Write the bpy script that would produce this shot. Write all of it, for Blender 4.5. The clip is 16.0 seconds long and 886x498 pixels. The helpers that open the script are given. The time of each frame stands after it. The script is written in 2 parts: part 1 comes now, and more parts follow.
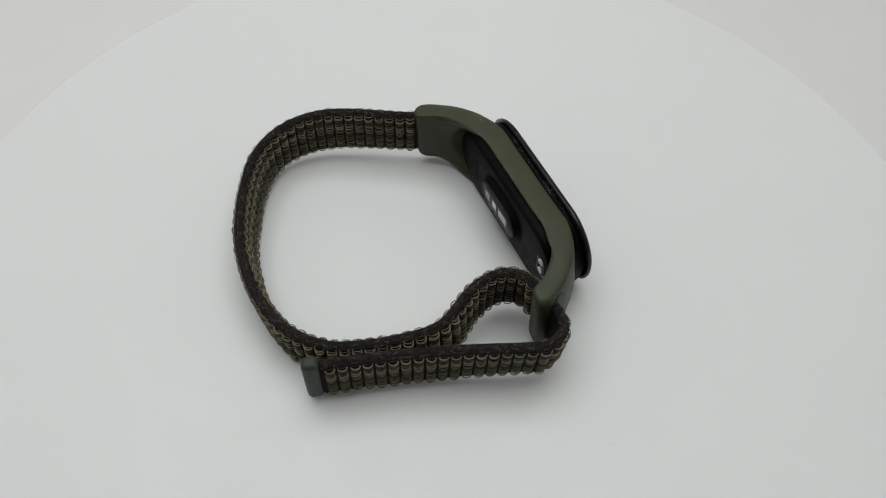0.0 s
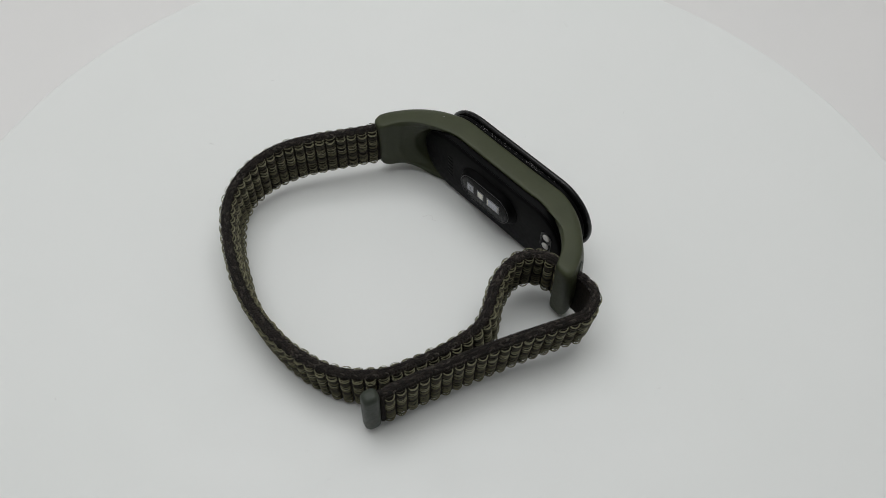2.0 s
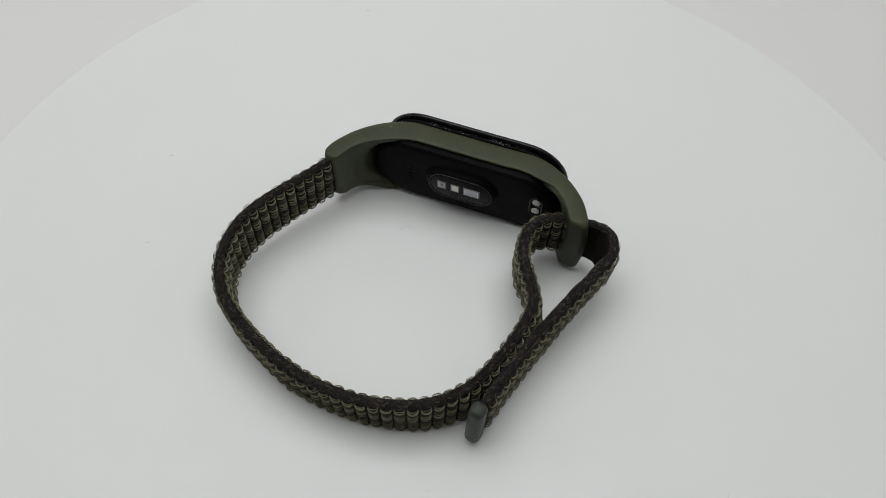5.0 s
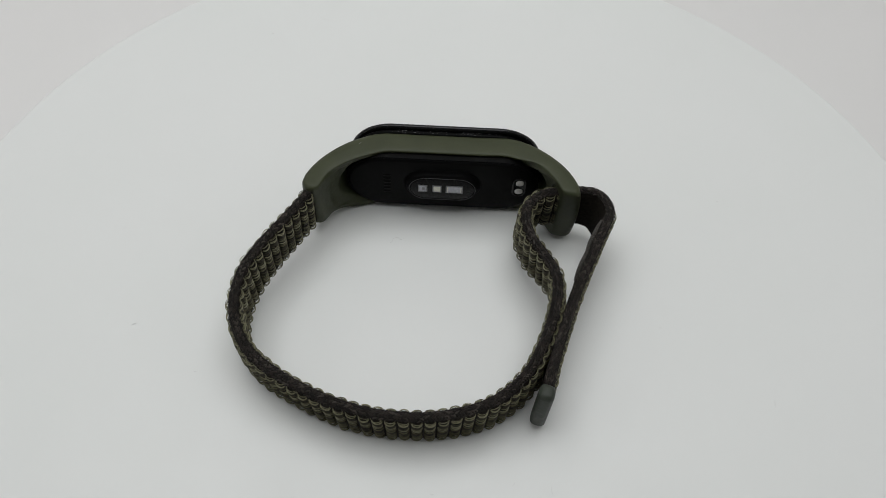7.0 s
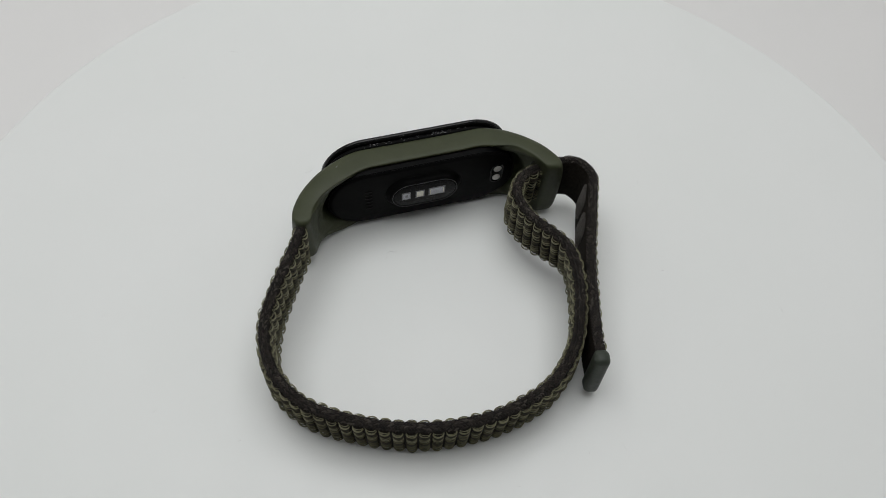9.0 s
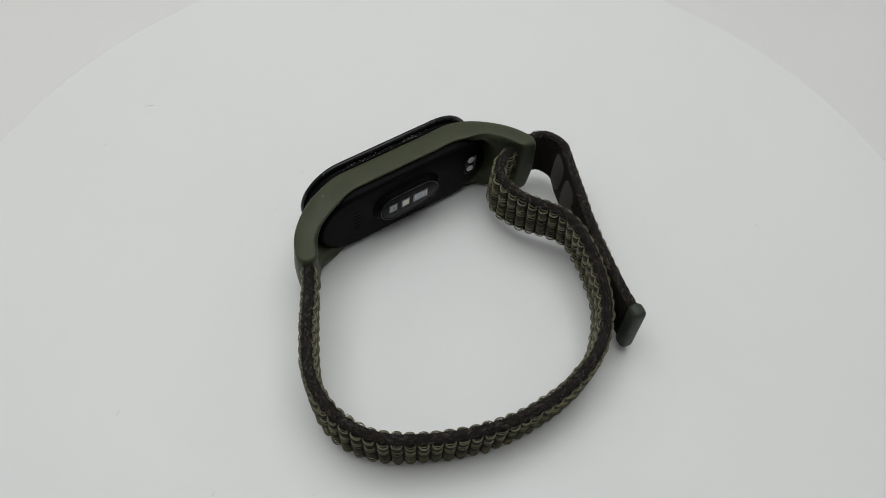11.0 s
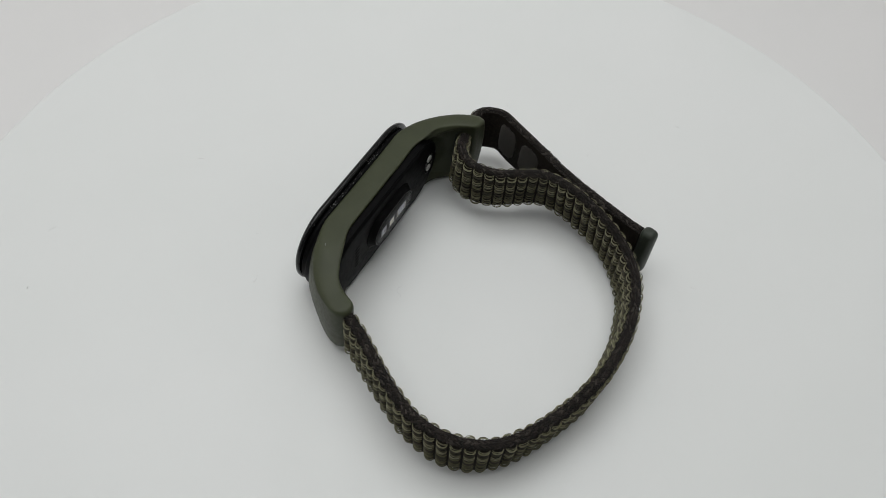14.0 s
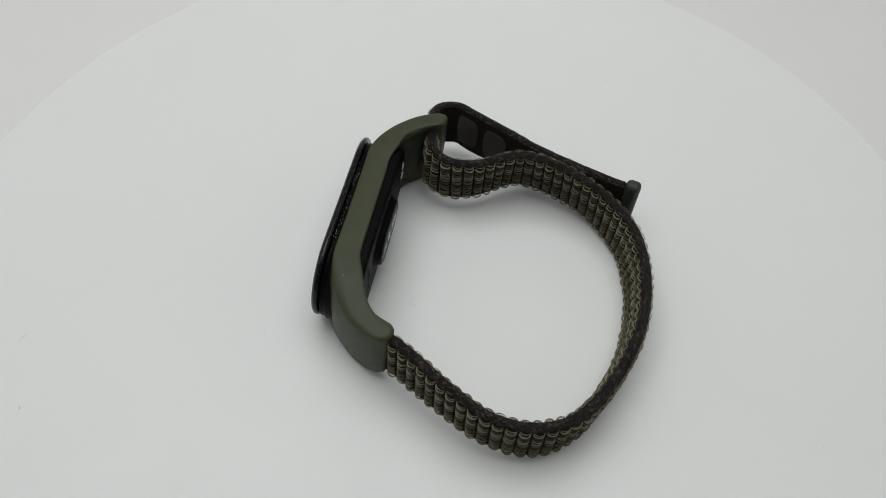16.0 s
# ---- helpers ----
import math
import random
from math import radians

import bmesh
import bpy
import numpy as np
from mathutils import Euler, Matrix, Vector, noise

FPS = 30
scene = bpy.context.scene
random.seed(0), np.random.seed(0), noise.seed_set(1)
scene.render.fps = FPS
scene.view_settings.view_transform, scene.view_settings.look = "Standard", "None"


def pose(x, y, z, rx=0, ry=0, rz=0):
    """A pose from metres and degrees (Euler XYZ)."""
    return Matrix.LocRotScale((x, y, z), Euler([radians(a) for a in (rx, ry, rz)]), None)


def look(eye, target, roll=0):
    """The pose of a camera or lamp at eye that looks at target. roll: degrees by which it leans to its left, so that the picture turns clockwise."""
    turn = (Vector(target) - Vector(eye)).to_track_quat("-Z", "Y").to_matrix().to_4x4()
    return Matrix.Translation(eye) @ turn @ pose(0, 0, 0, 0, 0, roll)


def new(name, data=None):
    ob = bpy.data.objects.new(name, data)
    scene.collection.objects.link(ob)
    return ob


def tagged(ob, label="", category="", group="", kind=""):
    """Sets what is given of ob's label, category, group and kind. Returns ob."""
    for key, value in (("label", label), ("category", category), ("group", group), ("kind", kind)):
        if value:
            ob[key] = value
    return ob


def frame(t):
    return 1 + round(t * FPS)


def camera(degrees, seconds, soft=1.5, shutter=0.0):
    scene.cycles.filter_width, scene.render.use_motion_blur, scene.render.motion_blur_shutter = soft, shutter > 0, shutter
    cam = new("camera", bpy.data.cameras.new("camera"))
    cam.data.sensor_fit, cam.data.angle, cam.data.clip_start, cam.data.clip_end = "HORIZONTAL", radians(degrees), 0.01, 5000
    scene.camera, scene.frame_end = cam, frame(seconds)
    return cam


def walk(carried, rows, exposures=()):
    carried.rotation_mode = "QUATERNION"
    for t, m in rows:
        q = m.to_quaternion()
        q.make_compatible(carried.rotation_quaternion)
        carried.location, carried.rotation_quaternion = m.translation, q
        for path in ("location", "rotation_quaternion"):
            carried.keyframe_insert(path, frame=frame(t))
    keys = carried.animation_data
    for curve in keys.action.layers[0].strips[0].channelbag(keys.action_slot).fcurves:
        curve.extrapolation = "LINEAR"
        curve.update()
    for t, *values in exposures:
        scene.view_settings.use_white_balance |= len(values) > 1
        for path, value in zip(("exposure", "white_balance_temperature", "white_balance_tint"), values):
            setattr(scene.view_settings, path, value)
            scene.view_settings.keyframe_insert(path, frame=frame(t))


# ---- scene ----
# ---- camera and its walk: it stands still over a turning stage ----
cam = camera(60.54, 16.0, soft=0.45)
EYE = Vector((-0.0013, -0.1070, 0.1560))
PITCH = radians(54.64)
AIM = EYE + Vector((0.0, math.cos(PITCH), -math.sin(PITCH))) * 0.19
walk(cam, [(0.0, look(EYE, AIM, 2.70)), (16.0, look(EYE, AIM, 2.70))], exposures=[(0.0, 0.0), (16.0, 0.0)])

TURN_RATE = 8.9866      # degrees per second, counter-clockwise from above
TURN_ZERO = 7.0         # the things are built as they lie at this second
STAGE_RADIUS = 0.1289
MM = 0.001

# ---- world and light: an assumed, closed white tent with one wide soft panel overhead ----
world = bpy.data.worlds.new("tent_dark")
world.use_nodes = True
world.node_tree.nodes["Background"].inputs[0].default_value = (0.8, 0.85, 0.9, 1)
world.node_tree.nodes["Background"].inputs[1].default_value = 0.02
scene.world = world

# The source is unseen: a wide overhead lamp assumed for the soft light.
panel_light = bpy.data.lights.new("tent_panel_light", "AREA")
panel_light.shape, panel_light.size, panel_light.size_y = "RECTANGLE", 0.60, 0.46
panel_light.energy = 2.10
panel_light.color = (0.968, 0.985, 0.985)
panel_lamp = new("tent_panel_light", panel_light)
panel_lamp.matrix_world = look((-0.045, 0.075, 0.545), (-0.045, 0.06, 0.0))


# ---- materials ----
def shader(name):
    m = bpy.data.materials.new(name)
    m.use_nodes = True
    nt = m.node_tree
    return m, nt.nodes, nt.links, nt.nodes["Principled BSDF"]


def ramp(nodes, links, fac, stops):
    r = nodes.new("ShaderNodeValToRGB")
    el = r.color_ramp.elements
    while len(el) < len(stops):
        el.new(0.5)
    for e, (pos, col) in zip(el, stops):
        e.position, e.color = pos, (*col, 1)
    links.new(fac, r.inputs[0])
    return r.outputs[0]


def noise_tex(nodes, links, scale, detail=4.0, rough=0.55):
    tc = nodes.new("ShaderNodeTexCoord")
    n = nodes.new("ShaderNodeTexNoise")
    n.inputs["Scale"].default_value, n.inputs["Detail"].default_value, n.inputs["Roughness"].default_value = scale, detail, rough
    links.new(tc.outputs["Object"], n.inputs["Vector"])
    return n.outputs["Fac"]


def bump(nodes, links, bsdf, height, strength, distance):
    b = nodes.new("ShaderNodeBump")
    b.inputs["Strength"].default_value, b.inputs["Distance"].default_value = strength, distance
    links.new(height, b.inputs["Height"])
    links.new(b.outputs[0], bsdf.inputs["Normal"])


def surface(name, dark, light, rough, scale, bump_scale=0.0, bump_amount=0.1, bump_dist=0.0002, rough_var=0.08, metal=0.0, spec=0.5):
    m, nodes, links, bsdf = shader(name)
    f = noise_tex(nodes, links, scale)
    links.new(ramp(nodes, links, f, [(0.3, dark), (0.7, light)]), bsdf.inputs["Base Color"])
    f2 = noise_tex(nodes, links, scale * 7)
    links.new(ramp(nodes, links, f2, [(0.3, (rough - rough_var,) * 3), (0.7, (rough + rough_var,) * 3)]), bsdf.inputs["Roughness"])
    bsdf.inputs["Metallic"].default_value = metal
    bsdf.inputs["Specular IOR Level"].default_value = spec
    if bump_scale:
        bump(nodes, links, bsdf, noise_tex(nodes, links, bump_scale), bump_amount, bump_dist)
    return m


def yarn(name, stops, rough=0.8, spec=0.12):
    """Thread: each strand takes its own tone, with fine fibre lines."""
    m, nodes, links, bsdf = shader(name)
    geo = nodes.new("ShaderNodeNewGeometry")
    base = ramp(nodes, links, geo.outputs["Random Per Island"], stops)
    f = noise_tex(nodes, links, 2600.0, 3.0)
    shade = ramp(nodes, links, f, [(0.3, (0.78, 0.78, 0.78)), (0.7, (1.15, 1.15, 1.15))])
    mix = nodes.new("ShaderNodeMix")
    mix.data_type, mix.blend_type = "RGBA", "MULTIPLY"
    mix.inputs["Factor"].default_value = 1.0
    links.new(base, mix.inputs["A"])
    links.new(shade, mix.inputs["B"])
    links.new(mix.outputs["Result"], bsdf.inputs["Base Color"])
    bsdf.inputs["Roughness"].default_value = rough
    bsdf.inputs["Specular IOR Level"].default_value = spec
    bump(nodes, links, bsdf, f, 0.3, 0.0001)
    return m


STAGE_WHITE = surface("stage_white_acrylic", (0.79, 0.805, 0.79), (0.81, 0.82, 0.81), 0.42, 14.0, 900.0, 0.04, 0.0001, spec=0.35)
TENT_WHITE = surface("tent_white_fabric", (0.775, 0.765, 0.758), (0.80, 0.79, 0.782), 0.85, 9.0, 700.0, 0.08, 0.0003)
PANEL_FRAME = surface("panel_frame_aluminium", (0.55, 0.55, 0.55), (0.62, 0.62, 0.62), 0.4, 40.0, metal=0.9)
OLIVE_RUBBER = surface("olive_soft_rubber", (0.041, 0.0465, 0.0238), (0.050, 0.0565, 0.0287), 0.48, 160.0, 5200.0, 0.10, 0.00006, spec=0.28)
BLACK_PLASTIC = surface("black_matt_plastic", (0.0022, 0.0022, 0.0024), (0.0044, 0.0044, 0.0046), 0.46, 150.0, 5000.0, 0.08, 0.00005, spec=0.05)
TIP_RUBBER = surface("dark_green_tip_rubber", (0.032, 0.038, 0.029), (0.040, 0.047, 0.036), 0.5, 200.0, 5200.0, 0.10, 0.00006, spec=0.3)
BLACK_GLOSS = surface("black_gloss_rim", (0.004, 0.004, 0.0045), (0.007, 0.007, 0.0075), 0.22, 180.0, spec=0.3)
SENSOR_GLASS = surface("sensor_dark_glass", (0.002, 0.002, 0.0024), (0.0032, 0.0032, 0.0036), 0.25, 300.0, spec=0.10)
SENSOR_RING = surface("sensor_ring_grey", (0.020, 0.020, 0.022), (0.034, 0.034, 0.036), 0.35, 300.0)
WINDOW_GREY = surface("sensor_window_grey", (0.40, 0.41, 0.46), (0.56, 0.57, 0.62), 0.25, 600.0)
WINDOW_PALE = surface("sensor_window_pale", (0.72, 0.71, 0.60), (0.88, 0.87, 0.78), 0.25, 900.0)
WINDOW_FRAME = surface("sensor_window_frame", (0.17, 0.17, 0.18), (0.26, 0.26, 0.27), 0.3, 500.0)
PIN_STEEL = surface("charging_pin_steel", (0.55, 0.54, 0.52), (0.72, 0.71, 0.68), 0.42, 700.0, metal=0.35)
RESIDUE = surface("pale_dust_residue", (0.16, 0.16, 0.16), (0.38, 0.38, 0.38), 0.8, 2500.0)
CORE_FABRIC = surface("dark_woven_core", (0.009, 0.0074, 0.006), (0.022, 0.018, 0.0145), 0.85, 1500.0, 2600.0, 0.5, 0.0003, spec=0.12)
EDGE_YARN = yarn("dark_brown_edge_yarn", [(0.0, (0.007, 0.0056, 0.0048)), (0.5, (0.016, 0.0127, 0.0108)), (0.85, (0.033, 0.027, 0.023)), (1.0, (0.075, 0.064, 0.056))], 0.65, 0.25)
RIB_YARN = yarn("olive_rib_yarn", [(0.0, (0.050, 0.044, 0.029)), (0.3, (0.120, 0.111, 0.064)), (0.65, (0.196, 0.186, 0.106)), (0.9, (0.285, 0.274, 0.165)), (1.0, (0.48, 0.46, 0.32))], 0.5, 0.4)
HOOK_PILE = surface("dark_hook_pile", (0.045, 0.041, 0.036), (0.13, 0.118, 0.106), 0.4, 1800.0, 3000.0, 0.7, 0.0004)
UNSEEN_FRONT_GREY = surface("unseen_front_grey", (0.12, 0.12, 0.12), (0.16, 0.16, 0.16), 0.9, 30.0, 800.0, 0.2, 0.0004)
LINT_GREY = surface("grey_lint", (0.64, 0.64, 0.64), (0.72, 0.72, 0.71), 0.9, 900.0)


# ---- mesh helpers ----
def smooth(me, on=True):
    for poly in me.polygons:
        poly.use_smooth = on


def part(name, me, material, parent=None, label=""):
    """Link a mesh (or a bmesh) as one object under a thing or a part."""
    if isinstance(me, bmesh.types.BMesh):
        data = bpy.data.meshes.new(name)
        bmesh.ops.recalc_face_normals(me, faces=me.faces)
        me.to_mesh(data)
        me.free()
        me = data
    me.materials.append(material)
    smooth(me)
    ob = new(name, me)
    ob.parent = parent
    if label:
        ob["label"] = label
    return ob


def raw(name, verts, faces):
    me = bpy.data.meshes.new(name)
    me.from_pydata([tuple(v) for v in verts], [], faces)
    me.update()
    return me


def rings(verts, faces, loops, closed_loop=True, closed_path=False, caps=True):
    """Skin a row of equal vertex loops; adds to verts and faces."""
    base, n, k = len(verts), len(loops[0]), len(loops)
    for lp in loops:
        verts.extend(lp)
    for i in range(k if closed_path else k - 1):
        a, b = base + i * n, base + ((i + 1) % k) * n
        for j in range(n if closed_loop else n - 1):
            j2 = (j + 1) % n
            faces.append((a + j, a + j2, b + j2, b + j))
    if caps and not closed_path and closed_loop:
        faces.append(tuple(base + j for j in range(n))[::-1])
        faces.append(tuple(base + (k - 1) * n + j for j in range(n)))


def tube(verts, faces, pts, radius, sides=5):
    pts = [Vector(p) for p in pts]
    loops = []
    for i, p in enumerate(pts):
        d = (pts[min(i + 1, len(pts) - 1)] - pts[max(i - 1, 0)]).normalized()
        a = d.cross(Vector((0.13, 0.21, 0.97)) if abs(d.z) < 0.9 else Vector((1, 0, 0))).normalized()
        b = d.cross(a)
        loops.append([p + a * math.cos(2 * math.pi * j / sides) * radius + b * math.sin(2 * math.pi * j / sides) * radius for j in range(sides)])
    rings(verts, faces, loops)


def stadium(half_x, half_z, steps=40):
    """A stadium outline in x and z, round ends, counter-clockwise."""
    out, r, flat = [], half_z, half_x - half_z
    half = steps // 2
    for end in (1, -1):
        for i in range(half):
            a = -math.pi / 2 + math.pi * i / (half - 1)
            out.append((end * (flat + r * math.cos(a)), end * r * math.sin(a)))
    return out


def stadium_solid(name, cx, cz, profile, material, parent, label="", steps=64):
    """A solid whose cross-sections are stadiums: profile rows of (y, half_x, half_z)."""
    verts, faces = [], []
    loops = [[Vector((cx + x, y, cz + z)) * MM for x, z in stadium(hx, hz, steps)] for y, hx, hz in profile]
    rings(verts, faces, loops)
    ob = part(name, raw(name, verts, faces), material, parent, label)
    return ob


def rounded_box(name, size, radius, material, parent, m, label="", segments=4):
    bm = bmesh.new()
    bmesh.ops.create_cube(bm, size=1.0, matrix=Matrix.Diagonal((*size, 1)))
    bmesh.ops.bevel(bm, geom=bm.edges[:], offset=radius, segments=segments, profile=0.5, affect="EDGES")
    bm.transform(m)
    return part(name, bm, material, parent, label)


# ---- the assumed tent and the stage ----
def build_tent():
    # floor that sweeps up into the back wall, one sheet
    verts, faces, prof = [], [], []
    for i in range(9):
        prof.append((-0.62 + 0.95 * i / 8, -0.022))
    for i in range(1, 13):
        a = math.pi / 2 * i / 12
        prof.append((0.33 + 0.16 * math.sin(a), -0.022 + 0.16 * (1 - math.cos(a))))
    prof.append((0.49, 0.60))
    for y, z in prof:
        verts += [(-0.45 + 0.9 * i / 6, y, z) for i in range(7)]
    for r in range(len(prof) - 1):
        for c in range(6):
            a = r * 7 + c
            faces.append((a, a + 1, a + 8, a + 7))
    sweep = part("floor", raw("floor", verts, faces), TENT_WHITE)
    solid = sweep.modifiers.new("thickness", "SOLIDIFY")
    solid.thickness, solid.offset = 0.003, -1
    tagged(sweep, "seamless white sweep under the stage curving up behind", "backdrop", kind="structure")
    # unseen sides and roof, added to bounce light back onto the stage
    for name, size, at in (("wall_west", (0.004, 1.12, 0.64), (-0.453, -0.06, 0.29)), ("wall_east", (0.004, 1.12, 0.64), (0.453, -0.06, 0.29)),
                           ("ceiling", (0.91, 1.12, 0.004), (0, -0.06, 0.612))):
        ob = rounded_box(name, size, 0.0008, TENT_WHITE, None, Matrix.Translation(at), segments=1)
        smooth(ob.data, False)
        tagged(ob, "unseen white side of an assumed tent, added to bounce light", "tent wall", kind="structure")
    # unseen grey sheet, added to weaken the fill from the camera side
    front_blocker = rounded_box("wall_south", (0.90, 0.004, 0.63), 0.0008, UNSEEN_FRONT_GREY, None, Matrix.Translation((0, -0.34, 0.294)), segments=1)
    smooth(front_blocker.data, False)
    tagged(front_blocker, "unseen grey sheet added in front to hold back light from the camera side", "curtain", kind="structure")


def build_panel():
    """An assumed, unseen panel overhead, of which the area lamp is the glow."""
    panel = tagged(new("light_panel"), "unseen flat rectangular light panel, assumed overhead", "light")
    m = look((-0.045, 0.075, 0.553), (-0.045, 0.06, 0.0))
    panel.matrix_world = m
    for size, at in (((0.63, 0.012, 0.014), (0, 0.238, 0)), ((0.63, 0.012, 0.014), (0, -0.238, 0)), ((0.012, 0.464, 0.014), (0.309, 0, 0)), ((0.012, 0.464, 0.014), (-0.309, 0, 0))):
        rounded_box("frame_bar", size, 0.002, PANEL_FRAME, panel, Matrix.Translation(at), segments=2)
    rounded_box("back_plate", (0.606, 0.464, 0.004), 0.001, TENT_WHITE, panel, Matrix.Translation((0, 0, 0.004)), segments=1)


def lathe(name, profile, material, parent, label="", steps=160):
    verts, faces = [], []
    loops = [[Vector((r * math.cos(2 * math.pi * i / steps), r * math.sin(2 * math.pi * i / steps), z)) for r, z in profile] for i in range(steps)]
    rings(verts, faces, loops, closed_path=True)
    return part(name, raw(name, verts, faces), material, parent, label)


def build_stage():
    stage = tagged(new("turntable"), "round white turntable with a smooth flat top, slowly turning", "turntable")
    r = STAGE_RADIUS
    top = lathe("top_disc", [(0.00005, -0.004), (r - 0.0012, -0.004), (r - 0.0002, -0.0034), (r, -0.0025), (r, -0.0010), (r - 0.0003, -0.0003), (r - 0.0010, 0.0), (0.00005, 0.0)], STAGE_WHITE, stage)
    for poly in top.data.polygons:
        poly.use_smooth = abs(poly.normal.z) < 0.9
    lathe("base_shell", [(0.00005, -0.0218), (r - 0.012, -0.0218), (r - 0.010, -0.020), (r - 0.012, -0.0046), (0.00005, -0.0046)], STAGE_WHITE, stage)
    return stage


# ---- the fitness band ----
LEAN = 0.082             # how far the case leans, per unit of height
CX, CZ = -2.2, 10.9      # middle of the tracker, millimetres


def spline(rows, per=10):
    """Catmull-Rom through rows of equal length."""
    q = np.array(rows, float)
    q = np.vstack([2 * q[0] - q[1], q, 2 * q[-1] - q[-2]])
    out = []
    for i in range(1, len(q) - 2):
        a, b, c, d = q[i - 1:i + 3]
        for k in range(per):
            u = k / per
            out.append(0.5 * (2 * b + (c - a) * u + (2 * a - 5 * b + 4 * c - d) * u * u + (3 * b - a - 3 * c + d) * u ** 3))
    out.append(q[-2])
    return np.array(out)


# the strap's way: x, y, height of its upper edge, lean (degrees), from the fixed lug round to the slotted lug, through it and back to the tip
STRAP_WAY = [
    (-33.2, 6.4, 18.0, 3), (-36.0, 1.0, 17.8, 3), (-42.5, -9.8, 17.2, 0), (-45.6, -17.9, 16.3, -1), (-45.1, -26.7, 15.2, 0), (-40.5, -34.6, 14.2, -4),
    (-31.3, -40.6, 13.3, -6), (-20.9, -44.8, 12.9, -6), (-11.2, -46.6, 12.6, -7), (-0.9, -46.3, 12.6, -6), (9.5, -43.2, 13.0, -4),
    (16.9, -37.0, 13.7, 0), (20.9, -29.6, 15.2, 5), (23.5, -21.5, 16.4, 6), (23.9, -13.1, 17.0, 8), (18.7, -3.2, 17.1, 3), (17.8, 3.8, 17.4, -2),
    (20.6, 8.0, 17.8, -5), (24.8, 9.4, 18.0, -4), (28.6, 10.2, 17.6, -2), (32.5, 10.8, 17.3, 1), (36.0, 9.5, 17.2, 4), (37.6, 5.0, 17.0, 5),
    (36.0, 0.5, 16.6, 6), (31.9, -9.0, 16.1, 4), (28.4, -17.4, 15.4, 2), (25.1, -27.0, 15.2, 1), (22.6, -35.3, 15.0, 1), (21.5, -39.8, 14.9, 1)]
STRAP_WIDTH, CORE_THICK, RIB_PITCH = 12.4, 2.2, 2.66
SLOT_INDEX = 19


class StrapWay:
    def __init__(self):
        c = spline(STRAP_WAY, 12)
        step = np.linalg.norm(np.diff(c[:, :3], axis=0), axis=1)
        self.s = np.concatenate([[0], np.cumsum(step)])
        self.c, self.length = c, self.s[-1]
        self.slot = self.s[SLOT_INDEX * 12]

    def at(self, s):
        """Upper-edge place, outward normal and the way down across the width, at s millimetres along."""
        v = [np.interp(s, self.s, self.c[:, k]) for k in range(4)]
        w = [np.interp(s + 0.4, self.s, self.c[:, k]) - np.interp(s - 0.4, self.s, self.c[:, k]) for k in range(2)]
        d = Vector((w[0], w[1], 0)).normalized()
        n = Vector((d.y, -d.x, 0))
        lean = radians(v[3])
        down = n * math.sin(lean) + Vector((0, 0, -1)) * math.cos(lean)
        face = n * math.cos(lean) + Vector((0, 0, 1)) * math.sin(lean)
        return Vector(v[:3]), d, face, down


WAY = StrapWay()


def strap_core(parent):
    verts, faces, loops = [], [], []
    h, count = CORE_THICK / 2, int(WAY.length / 0.8)
    sec = []
    for i in range(7):
        a = math.pi * i / 6
        sec.append((h * math.cos(a), 0.75 - 0.75 * math.sin(a)))
    for i in range(7):
        a = math.pi * i / 6
        sec.append((-h * math.cos(a), STRAP_WIDTH - 0.75 + 0.75 * math.sin(a)))
    for i in range(count + 1):
        p, d, n, down = WAY.at(WAY.length * i / count)
        loops.append([(p + n * a + down * b) * MM for a, b in sec])
    rings(verts, faces, loops)
    return part("strap", raw("strap", verts, faces), CORE_FABRIC, parent, "dark brown woven nylon strap with olive ribbed loops")


def strap_edge(parent):
    """Braided selvedge on the upper and lower edge: rows of short slanted stitches."""
    rnd = random.Random(4)
    for low in (False, True):
        verts, faces = [], []
        s = 0.3
        sign = -1 if low else 1
        while s < WAY.length - 0.5:
            p, d, n, down = WAY.at(s)
            for row in range(5):
                off = -0.82 + 0.41 * row
                dep = 0.02 + 0.40 * abs(off / 0.84) ** 2.5
                b = dep if not low else STRAP_WIDTH - dep
                tilt = 0.46 if row % 2 else -0.46
                slide = 0.32 * (row // 2)
                q = p + n * (off + rnd.uniform(-0.03, 0.03)) + down * (b + rnd.uniform(-0.05, 0.05)) + d * (slide + rnd.uniform(-0.06, 0.06))
                ax = d * 0.40 + n * tilt * rnd.uniform(0.35, 0.6)
                up = down * (-0.17 * sign)
                tube(verts, faces, [(q - ax) * MM, (q - ax * 0.4 + up) * MM, (q + ax * 0.4 + up) * MM, (q + ax) * MM], rnd.uniform(0.15, 0.215) * MM, 5)
            s += 0.64
        part("strap_edge", raw("strap_edge", verts, faces), EDGE_YARN, parent, "tightly braided dark brown selvedge")


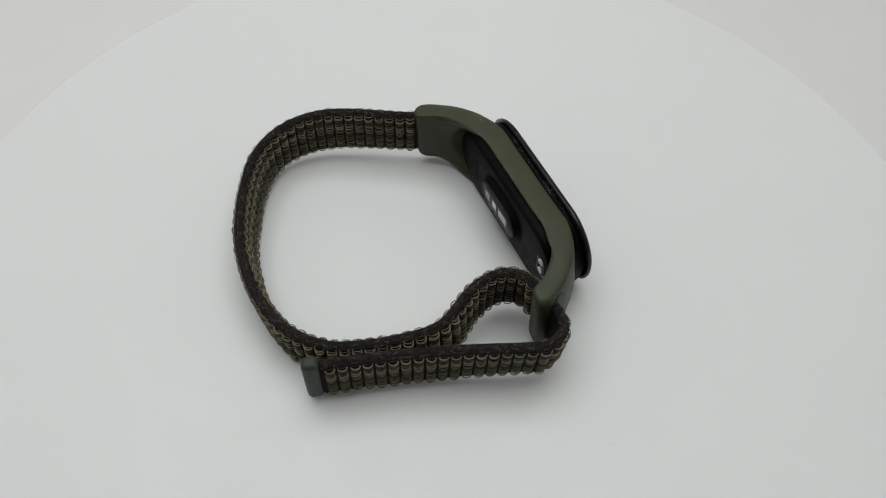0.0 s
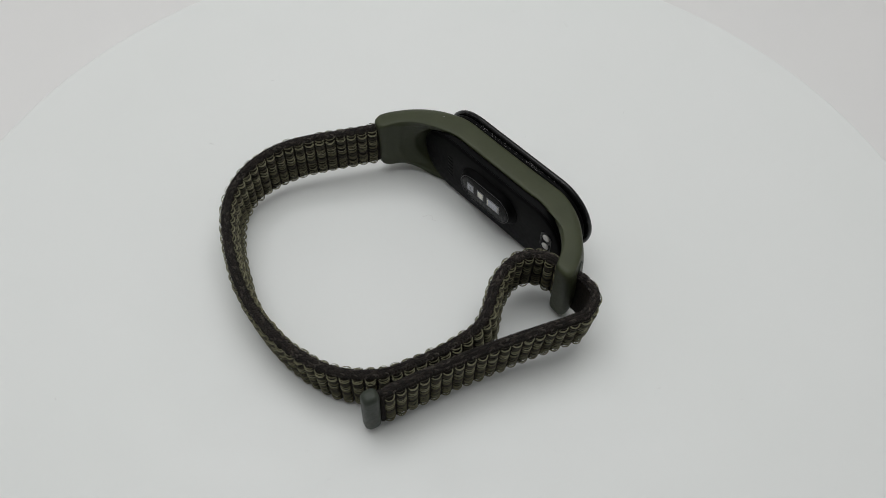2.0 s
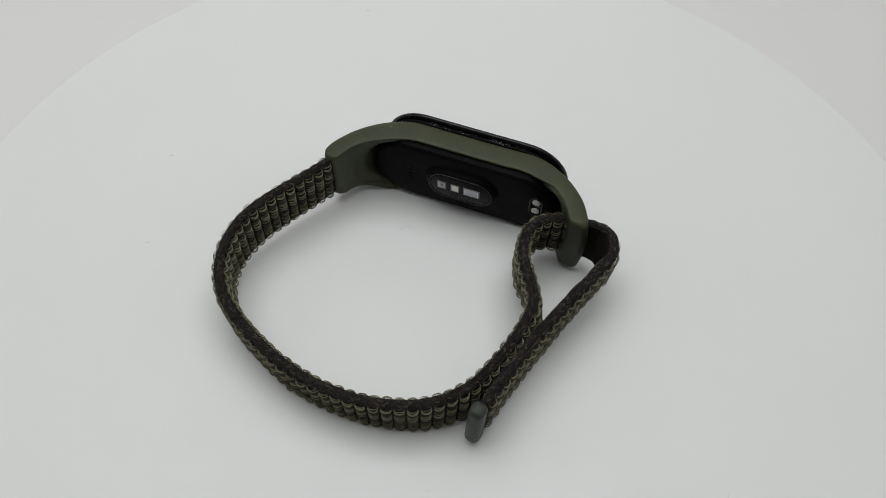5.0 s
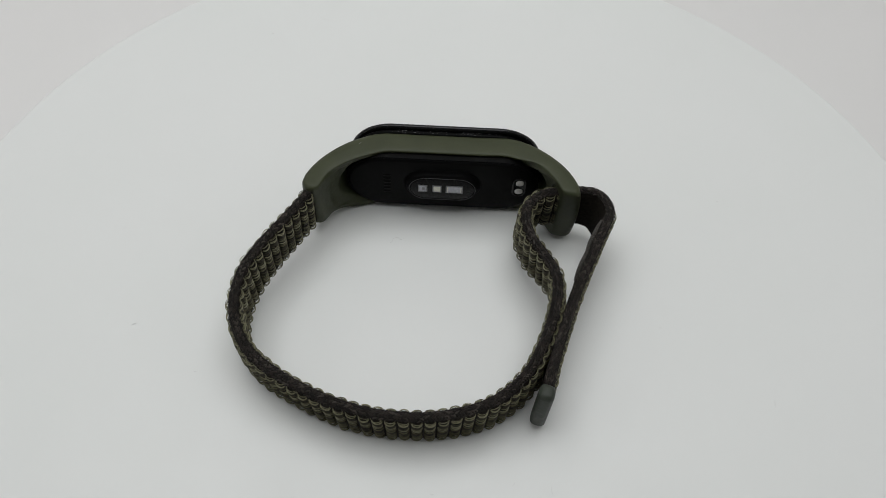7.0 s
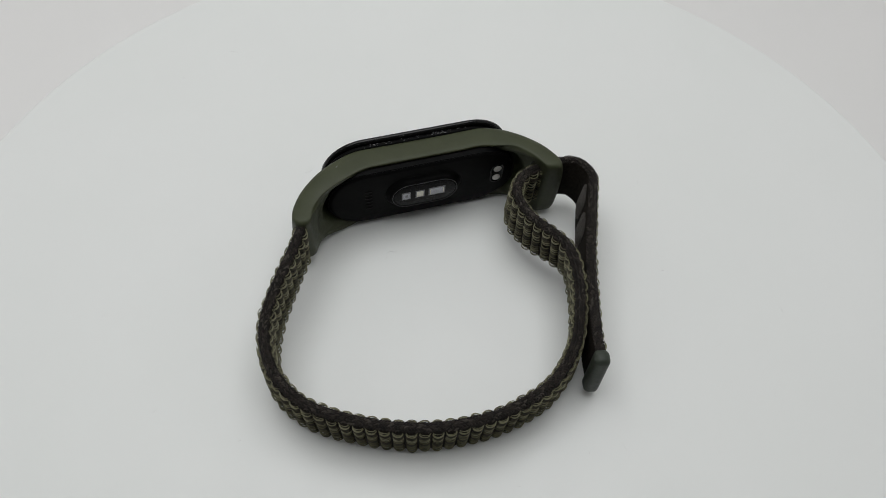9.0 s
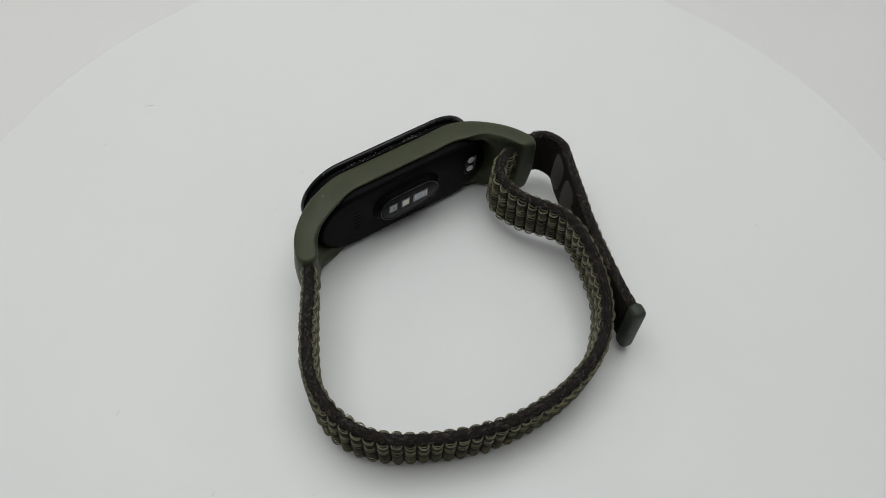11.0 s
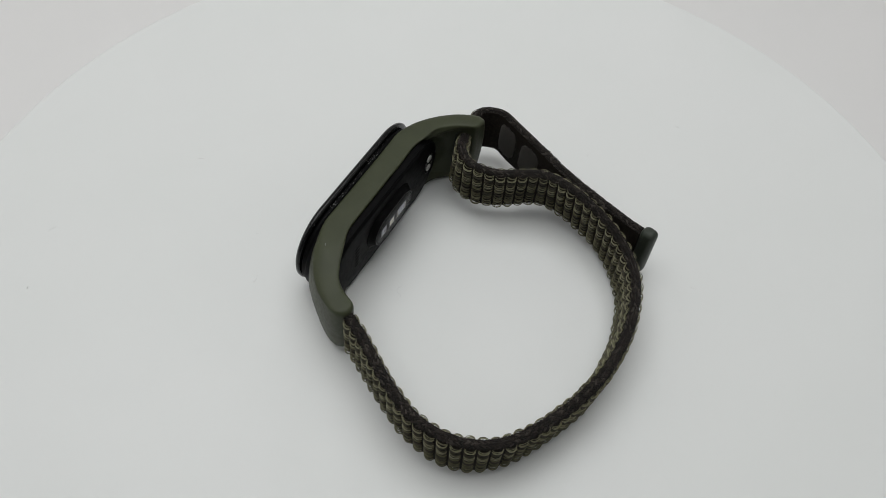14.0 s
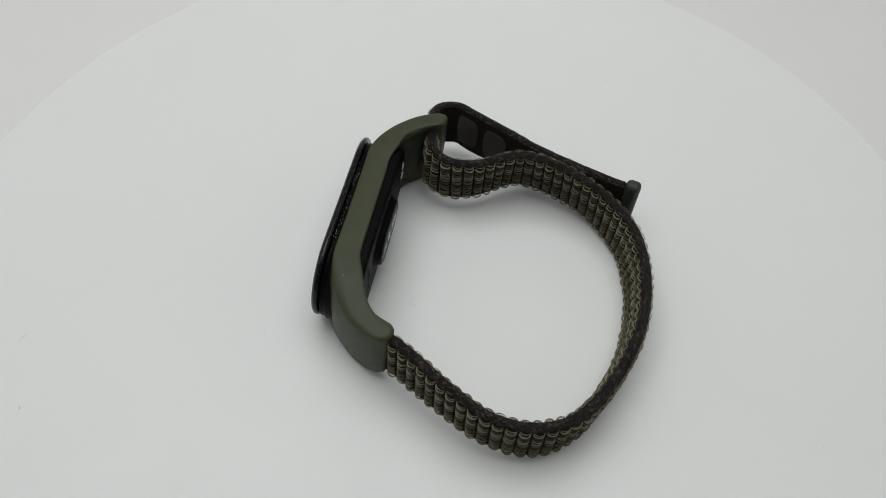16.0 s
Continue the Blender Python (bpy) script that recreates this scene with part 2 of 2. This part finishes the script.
def strap_rib(parent, s0, s1, side, rnd):
    """One upright rib: twelve bundles of fine thread loops bulging from the strap's face, with loose fine loops at its upper and lower end."""
    verts, faces = [], []
    h, bundles = CORE_THICK / 2, 12
    s0, s1 = s0 + 0.29, s1 - 0.29
    full = rnd.uniform(0.66, 0.80)
    first, last = 1.35, STRAP_WIDTH - 0.75

    def loop(b, swell, radius, sag, skew, shift):
        pts = []
        for i in range(9):
            u = i / 8
            p, d, n, down = WAY.at(s0 + shift + (s1 - s0) * u)
            arch = max(0.0, math.sin(math.pi * u)) ** 0.48
            pts.append((p + n * side * (h - 0.06 + swell * arch) + down * (b + sag * math.sin(math.pi * u) + skew * (u - 0.5))) * MM)
        tube(verts, faces, pts, radius * MM, 5)

    for r in range(bundles):
        mid = first + (last - first) * r / (bundles - 1) + rnd.uniform(-0.12, 0.12)
        swell, skew, sag = full * rnd.uniform(0.90, 1.06), rnd.uniform(-0.28, 0.28), rnd.uniform(0.06, 0.26)
        for k in (-0.5, 0.5):
            loop(mid + k * 0.34 + rnd.uniform(-0.07, 0.07), swell * rnd.uniform(0.90, 1.06), rnd.uniform(0.075, 0.12), sag + rnd.uniform(-0.1, 0.1), skew + rnd.uniform(-0.15, 0.15), rnd.uniform(-0.07, 0.07))
    for b, count in ((0.5, 3), (STRAP_WIDTH - 0.3, 2)):
        for k in range(count if s0 < WAY.slot else 1):
            loop(b + rnd.uniform(-0.18, 0.18), full * rnd.uniform(0.5, 0.95 if s0 < WAY.slot else 0.6), rnd.uniform(0.04, 0.06), rnd.uniform(0.0, 0.15), rnd.uniform(-0.2, 0.2), rnd.uniform(-0.12, 0.12))
    part("rib", raw("rib", verts, faces), RIB_YARN, parent)


def strap_ribs(parent):
    rnd = random.Random(11)
    count = round((WAY.length - 1.2) / RIB_PITCH)
    pitch = (WAY.length - 1.2) / count
    for i in range(count):
        s = 0.5 + i * pitch
        if abs(s + pitch / 2 - WAY.slot) < 2.2:
            continue
        strap_rib(parent, s - 0.05, s + pitch + 0.05, -1, rnd)
        if s < WAY.slot:
            strap_rib(parent, s - 0.05, s + pitch + 0.05, 1, rnd)


def hook_pads(parent):
    """Two oval patches of hook pile on the plain inner side of the free end, studded with small hooks."""
    rnd = random.Random(5)
    for start, span in ((13.0, 7.0), (21.6, 7.0)):
        verts, faces = [], []
        n_s, n_b = 15, 17
        mid_b = STRAP_WIDTH / 2
        for i in range(n_s):
            for j in range(n_b):
                u, v = 2 * i / (n_s - 1) - 1, 2 * j / (n_b - 1) - 1
                if abs(u) ** 2.3 + abs(v) ** 2.6 > 1.0:
                    continue
                p, d, n, down = WAY.at(WAY.slot + start + span / 2 * (1 + u))
                q = p + n * (CORE_THICK / 2 - 0.1) + down * (mid_b + v * 4.6 + 0.2 * (i % 2))
                tip = q + n * (0.35 + 0.55 * (1 - u * u) * (1 - v ** 4)) + d * rnd.uniform(0.0, 0.14)
                tube(verts, faces, [q * MM, ((q + tip) / 2 + d * 0.1) * MM, tip * MM], 0.17 * MM, 4)
        part("hook_pad", raw("hook_pad", verts, faces), HOOK_PILE, parent, "oval patch of dark hook fastener")


# the case: a thick rubber strip with a long oval opening, bent round the tracker
STRAIGHT, OUT_R, OUT_Y, LAST = 12.2, 20.5, 22.7, radians(78)
END_LEFT, END_RIGHT = 41.9, 40.8
LOW_CORNER = 2.7         # rounding of the slotted lug's lower corner


def swell_between(s, a, b):
    """A smooth rise and fall from 0 to 1 and back, between a and b millimetres from the middle."""
    u = (abs(s) - a) / (b - a)
    return math.sin(math.pi * u) ** 2 if 0.0 < u < 1.0 else 0.0


def case_thick(s):
    a = min(1.0, max(0.0, abs(s) - 20.5) / 8.0 if s > 0 else max(0.0, abs(s) - 22.0) / 16.0)
    return 5.8 + (-1.6 if s > 0 else -1.3) * a * a * (3 - 2 * a) + (0.3 * swell_between(s, 11.0, 39.0) if s < 0 else 0.0)


def case_crown(s):
    """How far the outer face swells at mid height; none along the straight middle."""
    a = min(1.0, max(0.0, abs(s) - 13.0) / 13.0)
    return (1.3 if s > 0 else 0.7) * a * a * (3 - 2 * a) + (1.3 * swell_between(s, 8.0, 34.0) if s < 0 else 0.0)


def case_plan(s):
    """Outer line of the case seen from above: place and outward normal at s millimetres from its middle."""
    a = max(0.0, abs(s) - STRAIGHT)
    k = 1 if s >= 0 else -1
    phi = min(a / OUT_R, LAST)
    rest = a - phi * OUT_R
    x = min(abs(s), STRAIGHT) + OUT_R * math.sin(phi) + rest * math.cos(phi)
    y = OUT_Y - OUT_R * (1 - math.cos(phi)) - rest * math.sin(phi)
    n = Vector((k * math.sin(phi), math.cos(phi), 0))
    out = (1.0 if s < 0 else 0.4) * min(1.0, max(0.0, abs(s) - 20.0) / 12.0)
    out += -0.25 * swell_between(s, 14.0, 37.0) if s < 0 else 0.4 * swell_between(s, 8.0, 30.0)
    return Vector((CX + k * x, y, 0)) + n * out, n


def plan_at_x(x, depth):
    """s at which the line that lies depth under the outer one reaches x from the middle."""
    k = 1 if x >= 0 else -1
    if abs(x) <= STRAIGHT:
        return x
    return k * (STRAIGHT + OUT_R * math.asin(min(0.93, (abs(x) - STRAIGHT) / (OUT_R - depth))))


def case_half_height(s):
    far = END_RIGHT if s > 0 else END_LEFT
    a = max(0.0, abs(s) - 20.0) / (far - 20.0)
    return 10.45 - (0.35 if s > 0 else 2.1) * a * a * (3 - 2 * a)


def case_outline():
    """The case rolled flat: a long plate with its own rounding at each corner, as (s, z, angle about the middle)."""
    out = []
    hl, hr = case_half_height(-END_LEFT), case_half_height(END_RIGHT)
    for ends, sz, r, count in ((1, 1, 1.3, 9), (-1, 1, 1.1, 9), (-1, -1, 1.7, 9), (1, -1, LOW_CORNER, 15)):
        far, h = (END_RIGHT, hr) if ends > 0 else (-END_LEFT, hl)
        cs, cz = far - ends * r, sz * (h - r)
        quad = [math.pi / 2 * k / (count - 1) for k in range(count)]
        if ends * sz < 0:
            quad = quad[::-1]
        for q in quad:
            s_, z_ = cs + ends * r * math.cos(q), cz + sz * r * math.sin(q)
            out.append((s_, z_))
        nxt = {(1, 1): "top", (-1, 1): "left", (-1, -1): "low", (1, -1): "right"}[(ends, sz)]
        if nxt in ("top", "low"):
            k = -1 if nxt == "top" else 1
            s0 = END_RIGHT - 1.3 if nxt == "top" else -END_LEFT + 1.7
            s1 = -END_LEFT + 1.1 if nxt == "top" else END_RIGHT - LOW_CORNER
            for i in range(1, 64):
                s_ = s0 + (s1 - s0) * i / 64
                out.append((s_, sz * case_half_height(s_)))
        else:
            far = -END_LEFT if nxt == "left" else END_RIGHT
            z0, z1 = (hl - 1.1, -hl + 1.7) if nxt == "left" else (-hr + LOW_CORNER, hr - 1.3)
            out += [(far, z0 + (z1 - z0) * i / 18) for i in range(1, 18)]
    rows = []
    for s_, z_ in out:
        u, v = s_ / (END_RIGHT if s_ > 0 else END_LEFT), z_ / case_half_height(s_)
        rows.append((s_, z_, math.atan2(v, u)))
    return rows


def build_case(parent):
    verts, faces, loops = [], [], []
    hole_half, hole_high = 23.8, 9.25

    def put(s, z, depth):
        # the lugs are cut aslant: their inner side ends sooner, and the fixed one sits a little higher
        far = min(1.0, max(0.0, abs(s) - 33.0) / 6.0)
        s -= math.copysign(far * max(0.0, depth) * (0.32 if s < 0 else 0.42), s)
        if s < 0 and z < 0 and depth > 0:
            z *= 1 - 0.16 * min(1.0, max(0.0, -s - 25.0) / 9.0) * min(1.0, depth / 5.0)
        if s < 0:
            # the fixed lug's outer side draws in towards its lower edge
            depth += 0.5 * swell_between(s, 22.0, 42.0) * (0.5 - 0.5 * z / case_half_height(s)) * (1.0 - min(1.0, max(0.0, depth / 4.0)))
        p, n = case_plan(s)
        lift = 0.5 * far if s < 0 else 0.0
        return (p - n * depth + Vector((0, 0, CZ - 0.25 + lift + z))) * MM

    for so, zo, th in case_outline():
        c, sn = math.cos(th), math.sin(th)
        flat = hole_half - hole_high
        xi = math.copysign(flat * min(1.0, abs(c) * 1.45), c) + hole_high * c
        zi = hole_high * math.copysign(abs(sn) ** 0.9, sn)
        t_o = case_thick(so)
        s_in, s_out = plan_at_x(xi, 5.3), plan_at_x(xi, 0.0)
        t_i = case_thick(s_in)
        lp, r = [], 1.0
        ln = max(0.6, math.hypot(so - s_in, zo - zi))
        f = min(0.35, r / ln)
        # the outer edge is rounded off more and more along the lugs
        away = min(1.0, max(0.0, abs(so) - 15.0) / 13.0)
        r_out = 0.75 + (2.7 if so < 0 else 1.5) * away * away * (3 - 2 * away)
        f_out = min(0.35, r_out / ln)

        def row(to_s, g):
            return so + (to_s - so) * g, zo + (zi - zo) * g
        for g in (0.9, 0.7, 0.5, 0.3):
            s_, z_ = row(s_out, f_out + (1 - f_out) * g)
            lp.append(put(s_, z_, -case_crown(s_) * (1 - (z_ / case_half_height(s_)) ** 2)))
        for ang in (0, 22.5, 45, 67.5, 90):
            a = radians(ang)
            s_, z_ = row(s_out, f_out * (1 - math.sin(a)))
            lp.append(put(s_, z_, r_out * (1 - math.cos(a)) - case_crown(s_) * (1 - min(1.0, abs(z_) / case_half_height(s_)) ** 2)))
        for ang in (90, 67.5, 45, 22.5, 0):
            a = radians(ang)
            s_, z_ = row(s_in, f * (1 - math.sin(a)))
            lp.append(put(s_, z_, t_o - r * (1 - math.cos(a))))
        # a flat band, then a crease from which the pocket falls to the opening
        deep = (1.15 if so < 0 else 0.9) * min(1.0, ln / 14.0)
        kink = 0.42 if so < 0 else 0.30
        for g in (0.18, 0.34, 0.42, 0.50, 0.62, 0.76, 0.90):
            s_, z_ = row(s_in, f + (1 - f) * g)
            fall = max(0.0, (g - kink) / (1 - kink))
            lp.append(put(s_, z_, t_o + (t_i - t_o) * g - 0.3 * g * g - deep * fall ** 0.8))
        rim = 0.7 + deep
        lp.append(put(s_in, zi, t_i - rim))
        w = put(s_in, zi, t_i - rim)
        lp.append(Vector((w.x, 0.0185 if w.y < 0.0185 else w.y + 0.001, w.z)))
        lp.append(put(s_out, zi, 0.5))
        lp.append(put(s_out, zi, 0.1))
        loops.append(lp)
    rings(verts, faces, loops, closed_path=True)
    case = part("case", raw("case", verts, faces), OLIVE_RUBBER, parent, "olive green soft rubber case with curved lugs")
    nick, sides = [], []
    tube(nick, sides, [Vector((-22.7, 18.6, 21.0)) * MM, Vector((-22.4, 18.9, 21.06)) * MM, Vector((-22.1, 19.0, 21.02)) * MM], 0.07 * MM, 5)
    part("scuff", raw("scuff", nick, sides), RESIDUE, case, "small pale scuff")
    return case


def build_lug_openings(case):
    """Rims where the strap passes through the slotted lug, dark for the slot's shade."""
    for s, off in ((34.6, 1), (34.6, -1)):
        p, n = case_plan(s)
        if off < 0:
            p = p - n * case_thick(s)
        side = n.cross(Vector((0, 0, 1)))
        verts, faces, loops = [], [], []
        for grow, lift in ((1.0, -0.6), (1.0, 0.0), (0.86, 0.07), (0.74, 0.0), (0.70, -0.6)):
            ring = []
            for z, x in stadium(7.3, 1.9, 32):
                zz = 0.6 + z * (0.94 + 0.06 * grow)
                swell = case_crown(s) * (1 - (zz / case_half_height(s)) ** 2) if off > 0 else 0.0
                ring.append((p + n * (off * lift + swell) + side * x * grow + Vector((0, 0, CZ + zz))) * MM)
            loops.append(ring)
        rings(verts, faces, loops, closed_path=False, caps=False)
        part("slot_rim", raw("slot_rim", verts, faces), TIP_RUBBER, case)


def build_tracker(parent):
    body = stadium_solid("tracker", CX, CZ - 0.25, [(14.68, 12.0, 3.0), (14.7, 22.6, 8.7), (14.9, 23.3, 9.2), (15.4, 23.8, 9.45), (17.4, 24.2, 9.5), (22.0, 24.2, 9.5), (22.4, 23.6, 9.45), (22.6, 23.4, 10.45), (23.2, 23.5, 10.7),
                         (23.55, 23.4, 10.6), (23.6, 22.9, 9.9), (23.9, 22.9, 9.9)], BLACK_PLASTIC, parent, "black plastic tracker capsule, seen from behind")
    stadium_solid("screen_rim", CX + 0.4, CZ + 0.25, [(23.85, 23.2, 10.0), (23.9, 23.9, 10.8), (24.3, 24.2, 11.15), (24.9, 24.1, 11.05), (25.4, 23.5, 10.4), (25.7, 22.1, 9.0), (25.9, 14.0, 3.0)], BLACK_GLOSS, body, "glossy black screen rim")
    bump_y = 14.72
    hump = stadium_solid("sensor_hump", CX, CZ + 0.2, [(bump_y + 0.1, 10.0, 6.0), (bump_y - 0.2, 9.3, 5.4), (bump_y - 0.9, 8.8, 4.95), (bump_y - 1.5, 8.6, 4.7), (bump_y - 1.6, 8.3, 4.4), (bump_y - 1.62, 3.0, 1.0)], BLACK_PLASTIC, body, "raised oval heart sensor")
    verts, faces = [], []
    tube(verts, faces, [Vector((CX + x, bump_y - 1.6, CZ + 0.2 + z)) * MM for x, z in stadium(8.2, 4.3, 48)] + [Vector((CX + 8.2 - 4.3, bump_y - 1.6, CZ + 0.2 - 4.3)) * MM], 0.11 * MM, 6)
    part("sensor_ring", raw("sensor_ring", verts, faces), SENSOR_RING, hump)
    stadium_solid("sensor_glass", CX, CZ + 0.2, [(bump_y - 1.6, 7.9, 4.0), (bump_y - 1.66, 7.8, 3.9), (bump_y - 1.68, 2.0, 0.8)], SENSOR_GLASS, hump)
    fy = bump_y - 1.70
    for x, w, hh, mat in ((-7.0, 2.1, 2.7, WINDOW_GREY), (-3.5, 2.1, 2.7, WINDOW_PALE), (0.8, 4.1, 2.9, WINDOW_GREY)):
        rounded_box("sensor_window", Vector((w + 0.15, 0.12, hh + 0.1)) * MM, 0.05 * MM, WINDOW_FRAME, hump, Matrix.Translation(Vector((x, fy, CZ + 0.4)) * MM), segments=2)
        rounded_box("sensor_window", Vector((w * 0.82, 0.12, hh * 0.76)) * MM, 0.05 * MM, mat, hump, Matrix.Translation(Vector((x, fy - 0.07, CZ + 0.4)) * MM), segments=2)
    rounded_box("sensor_die", Vector((0.7, 0.12, 1.1)) * MM, 0.04 * MM, WINDOW_FRAME, hump, Matrix.Translation(Vector((-6.9, fy - 0.13, CZ + 0.4)) * MM), segments=1)
    for x in (-0.85, 2.45):
        rounded_box("sensor_edge", Vector((0.22, 0.12, 2.1)) * MM, 0.04 * MM, WINDOW_PALE, hump, Matrix.Translation(Vector((x, fy - 0.13, CZ + 0.4)) * MM), segments=1)
    socket = stadium_solid("pin_socket", 0, 0, [(0.0, 3.6, 1.75), (-0.12, 3.6, 1.75), (-0.14, 3.3, 1.45), (0.0, 3.2, 1.35)], BLACK_GLOSS, body, "oval charging contact recess")
    socket.data.transform(Matrix.Translation(Vector((16.9, 14.68, 11.4)) * MM) @ Matrix.Rotation(math.pi / 2, 4, "Y"))
    for z in (13.15, 9.8):
        verts, faces = [], []
        loops = []
        for y, rr in ((14.75, 1.02), (14.47, 1.02), (14.38, 0.9), (14.33, 0.5), (14.33, 0.05)):
            loops.append([Vector((16.9 + rr * math.cos(a), y, z + rr * 1.0 * math.sin(a))) * MM for a in [2 * math.pi * i / 24 for i in range(24)]])
        rings(verts, faces, loops)
        part("charging_pin", raw("charging_pin", verts, faces), PIN_STEEL, body, "round steel charging contact")
    verts, faces = [], []
    edge = [Vector((CX + x, 15.35, CZ - 0.25 + z)) * MM for x, z in stadium(23.75, 9.5, 64)]
    tube(verts, faces, edge + edge[:1], 0.16 * MM, 6)
    part("seam_rim", raw("seam_rim", verts, faces), BLACK_PLASTIC, body)
    # raised maker's mark, as plain bars
    for i in range(6):
        rounded_box("mark_bar", Vector((1.7, 0.07, 0.75)) * MM, 0.05 * MM, BLACK_PLASTIC, body, Matrix.Translation(Vector((-16.0, 14.64, 7.2 + i * 1.35)) * MM), segments=1)
    # pale grit caught in the groove under the screen rim
    rnd = random.Random(8)
    verts, faces = [], []
    for k in range(75):
        x = CX + rnd.choice((rnd.gauss(-9, 4), rnd.gauss(6, 3), rnd.uniform(-13, 13)))
        if abs(x - CX) > 13.5:
            continue
        p = Vector((x, rnd.uniform(22.75, 23.7), CZ + 10.45 + rnd.uniform(0.0, 0.06)))
        tube(verts, faces, [p * MM, (p + Vector((rnd.uniform(-0.35, 0.35), rnd.uniform(-0.15, 0.15), 0.03))) * MM], rnd.uniform(0.03, 0.07) * MM, 4)
    part("grit", raw("grit", verts, faces), RESIDUE, body, "pale specks of dust")
    return body


def build_tip(strap):
    p, d, n, down = WAY.at(WAY.length)
    m = Matrix.Translation(Vector((20.85, -41.5, 9.2)) * MM) @ Matrix(((d.x, n.x, -down.x, 0), (d.y, n.y, -down.y, 0), (d.z, n.z, -down.z, 0), (0, 0, 0, 1)))
    rounded_box("strap_tip", Vector((3.7, 3.4, 14.6)) * MM, 1.3 * MM, TIP_RUBBER, strap, m, "dark green rubber end tip", segments=5)


def build_band():
    band = tagged(new("fitness_band"), "olive fitness band lying on its side, strap closed through its slot", "fitness band")
    case = build_case(band)
    build_lug_openings(case)
    tracker = build_tracker(band)
    # the case and tracker lean back a little over their lower edge
    lean = Matrix(((1, 0, 0, 0), (0, 1, -LEAN, LEAN * 20.9 * MM), (0, 0, 1, 0), (0, 0, 0, 1)))
    for ob in (case, *case.children_recursive, tracker, *tracker.children_recursive):
        ob.data.transform(lean)
    strap = strap_core(band)
    strap_edge(strap)
    build_tip(strap)
    hook_pads(strap)
    strap_ribs(strap)
    return band


# ---- lint on the stage ----
def build_lint():
    fibre = []
    rnd = random.Random(21)

    def curl(points, radius, name, label):
        verts, faces = [], []
        c = spline([(x, y, 0) for x, y in points], 6)
        tube(verts, faces, [Vector((x, y, radius)) * MM for x, y, _ in c], radius * MM, 5)
        ob = part(name, raw(name, verts, faces), LINT_GREY, None)
        tagged(ob, label, "lint", group="lint on the turntable")
        fibre.append(ob)
    curl([(-14.9, 4.7), (-14.3, 5.2), (-14.0, 6.2), (-13.0, 6.6), (-12.2, 6.0), (-11.4, 6.4)], 0.04, "lint_fibre", "thin curled grey fibre lying inside the strap loop")
    for x, y, a, ln, w in ((-28.2, 37.9, 9, 2.0, 0.06), (-41.9, 90.9, -21, 2.4, 0.08), (-16.7, 45.5, -51, 1.4, 0.05), (-4.3, 74.4, -61, 1.5, 0.06), (-57.5, 83.0, 20, 0.7, 0.15),
                           (23.6, -56.0, 93, 1.6, 0.05), (51.0, -16.3, 0, 0.8, 0.09), (74.3, -34.3, 85, 1.2, 0.09), (57.0, 11.9, 60, 0.8, 0.08), (-30.3, -88.5, 0, 0.6, 0.13),
                           (15.6, -55.2, 50, 0.7, 0.07), (-55.4, -33.2, 0, 0.5, 0.11), (-72.2, -21.8, 30, 1.0, 0.13), (-82.1, 5.7, 40, 1.0, 0.10), (71.2, 23.4, 20, 0.6, 0.09), (-1.2, -58.0, 0, 0.8, 0.06)):
        dx, dy = math.cos(radians(a)) * ln / 2, math.sin(radians(a)) * ln / 2
        j = rnd.uniform(-0.25, 0.25) * ln
        curl([(x - dx, y - dy), (x - dy * j, y + dx * j), (x + dx, y + dy)], w * 0.55, "lint_speck", "tiny grey speck of lint")
    return fibre


build_tent()
build_panel()
STAGE = build_stage()
BAND = build_band()
LINT = build_lint()


def motions():
    """Stage, band and lint turn together about the upright axis."""
    rows = [(t, pose(0, 0, 0, 0, 0, TURN_RATE * (t - TURN_ZERO))) for t in range(0, 17, 2)]
    for ob in [STAGE, BAND, *LINT]:
        walk(ob, rows)


motions()
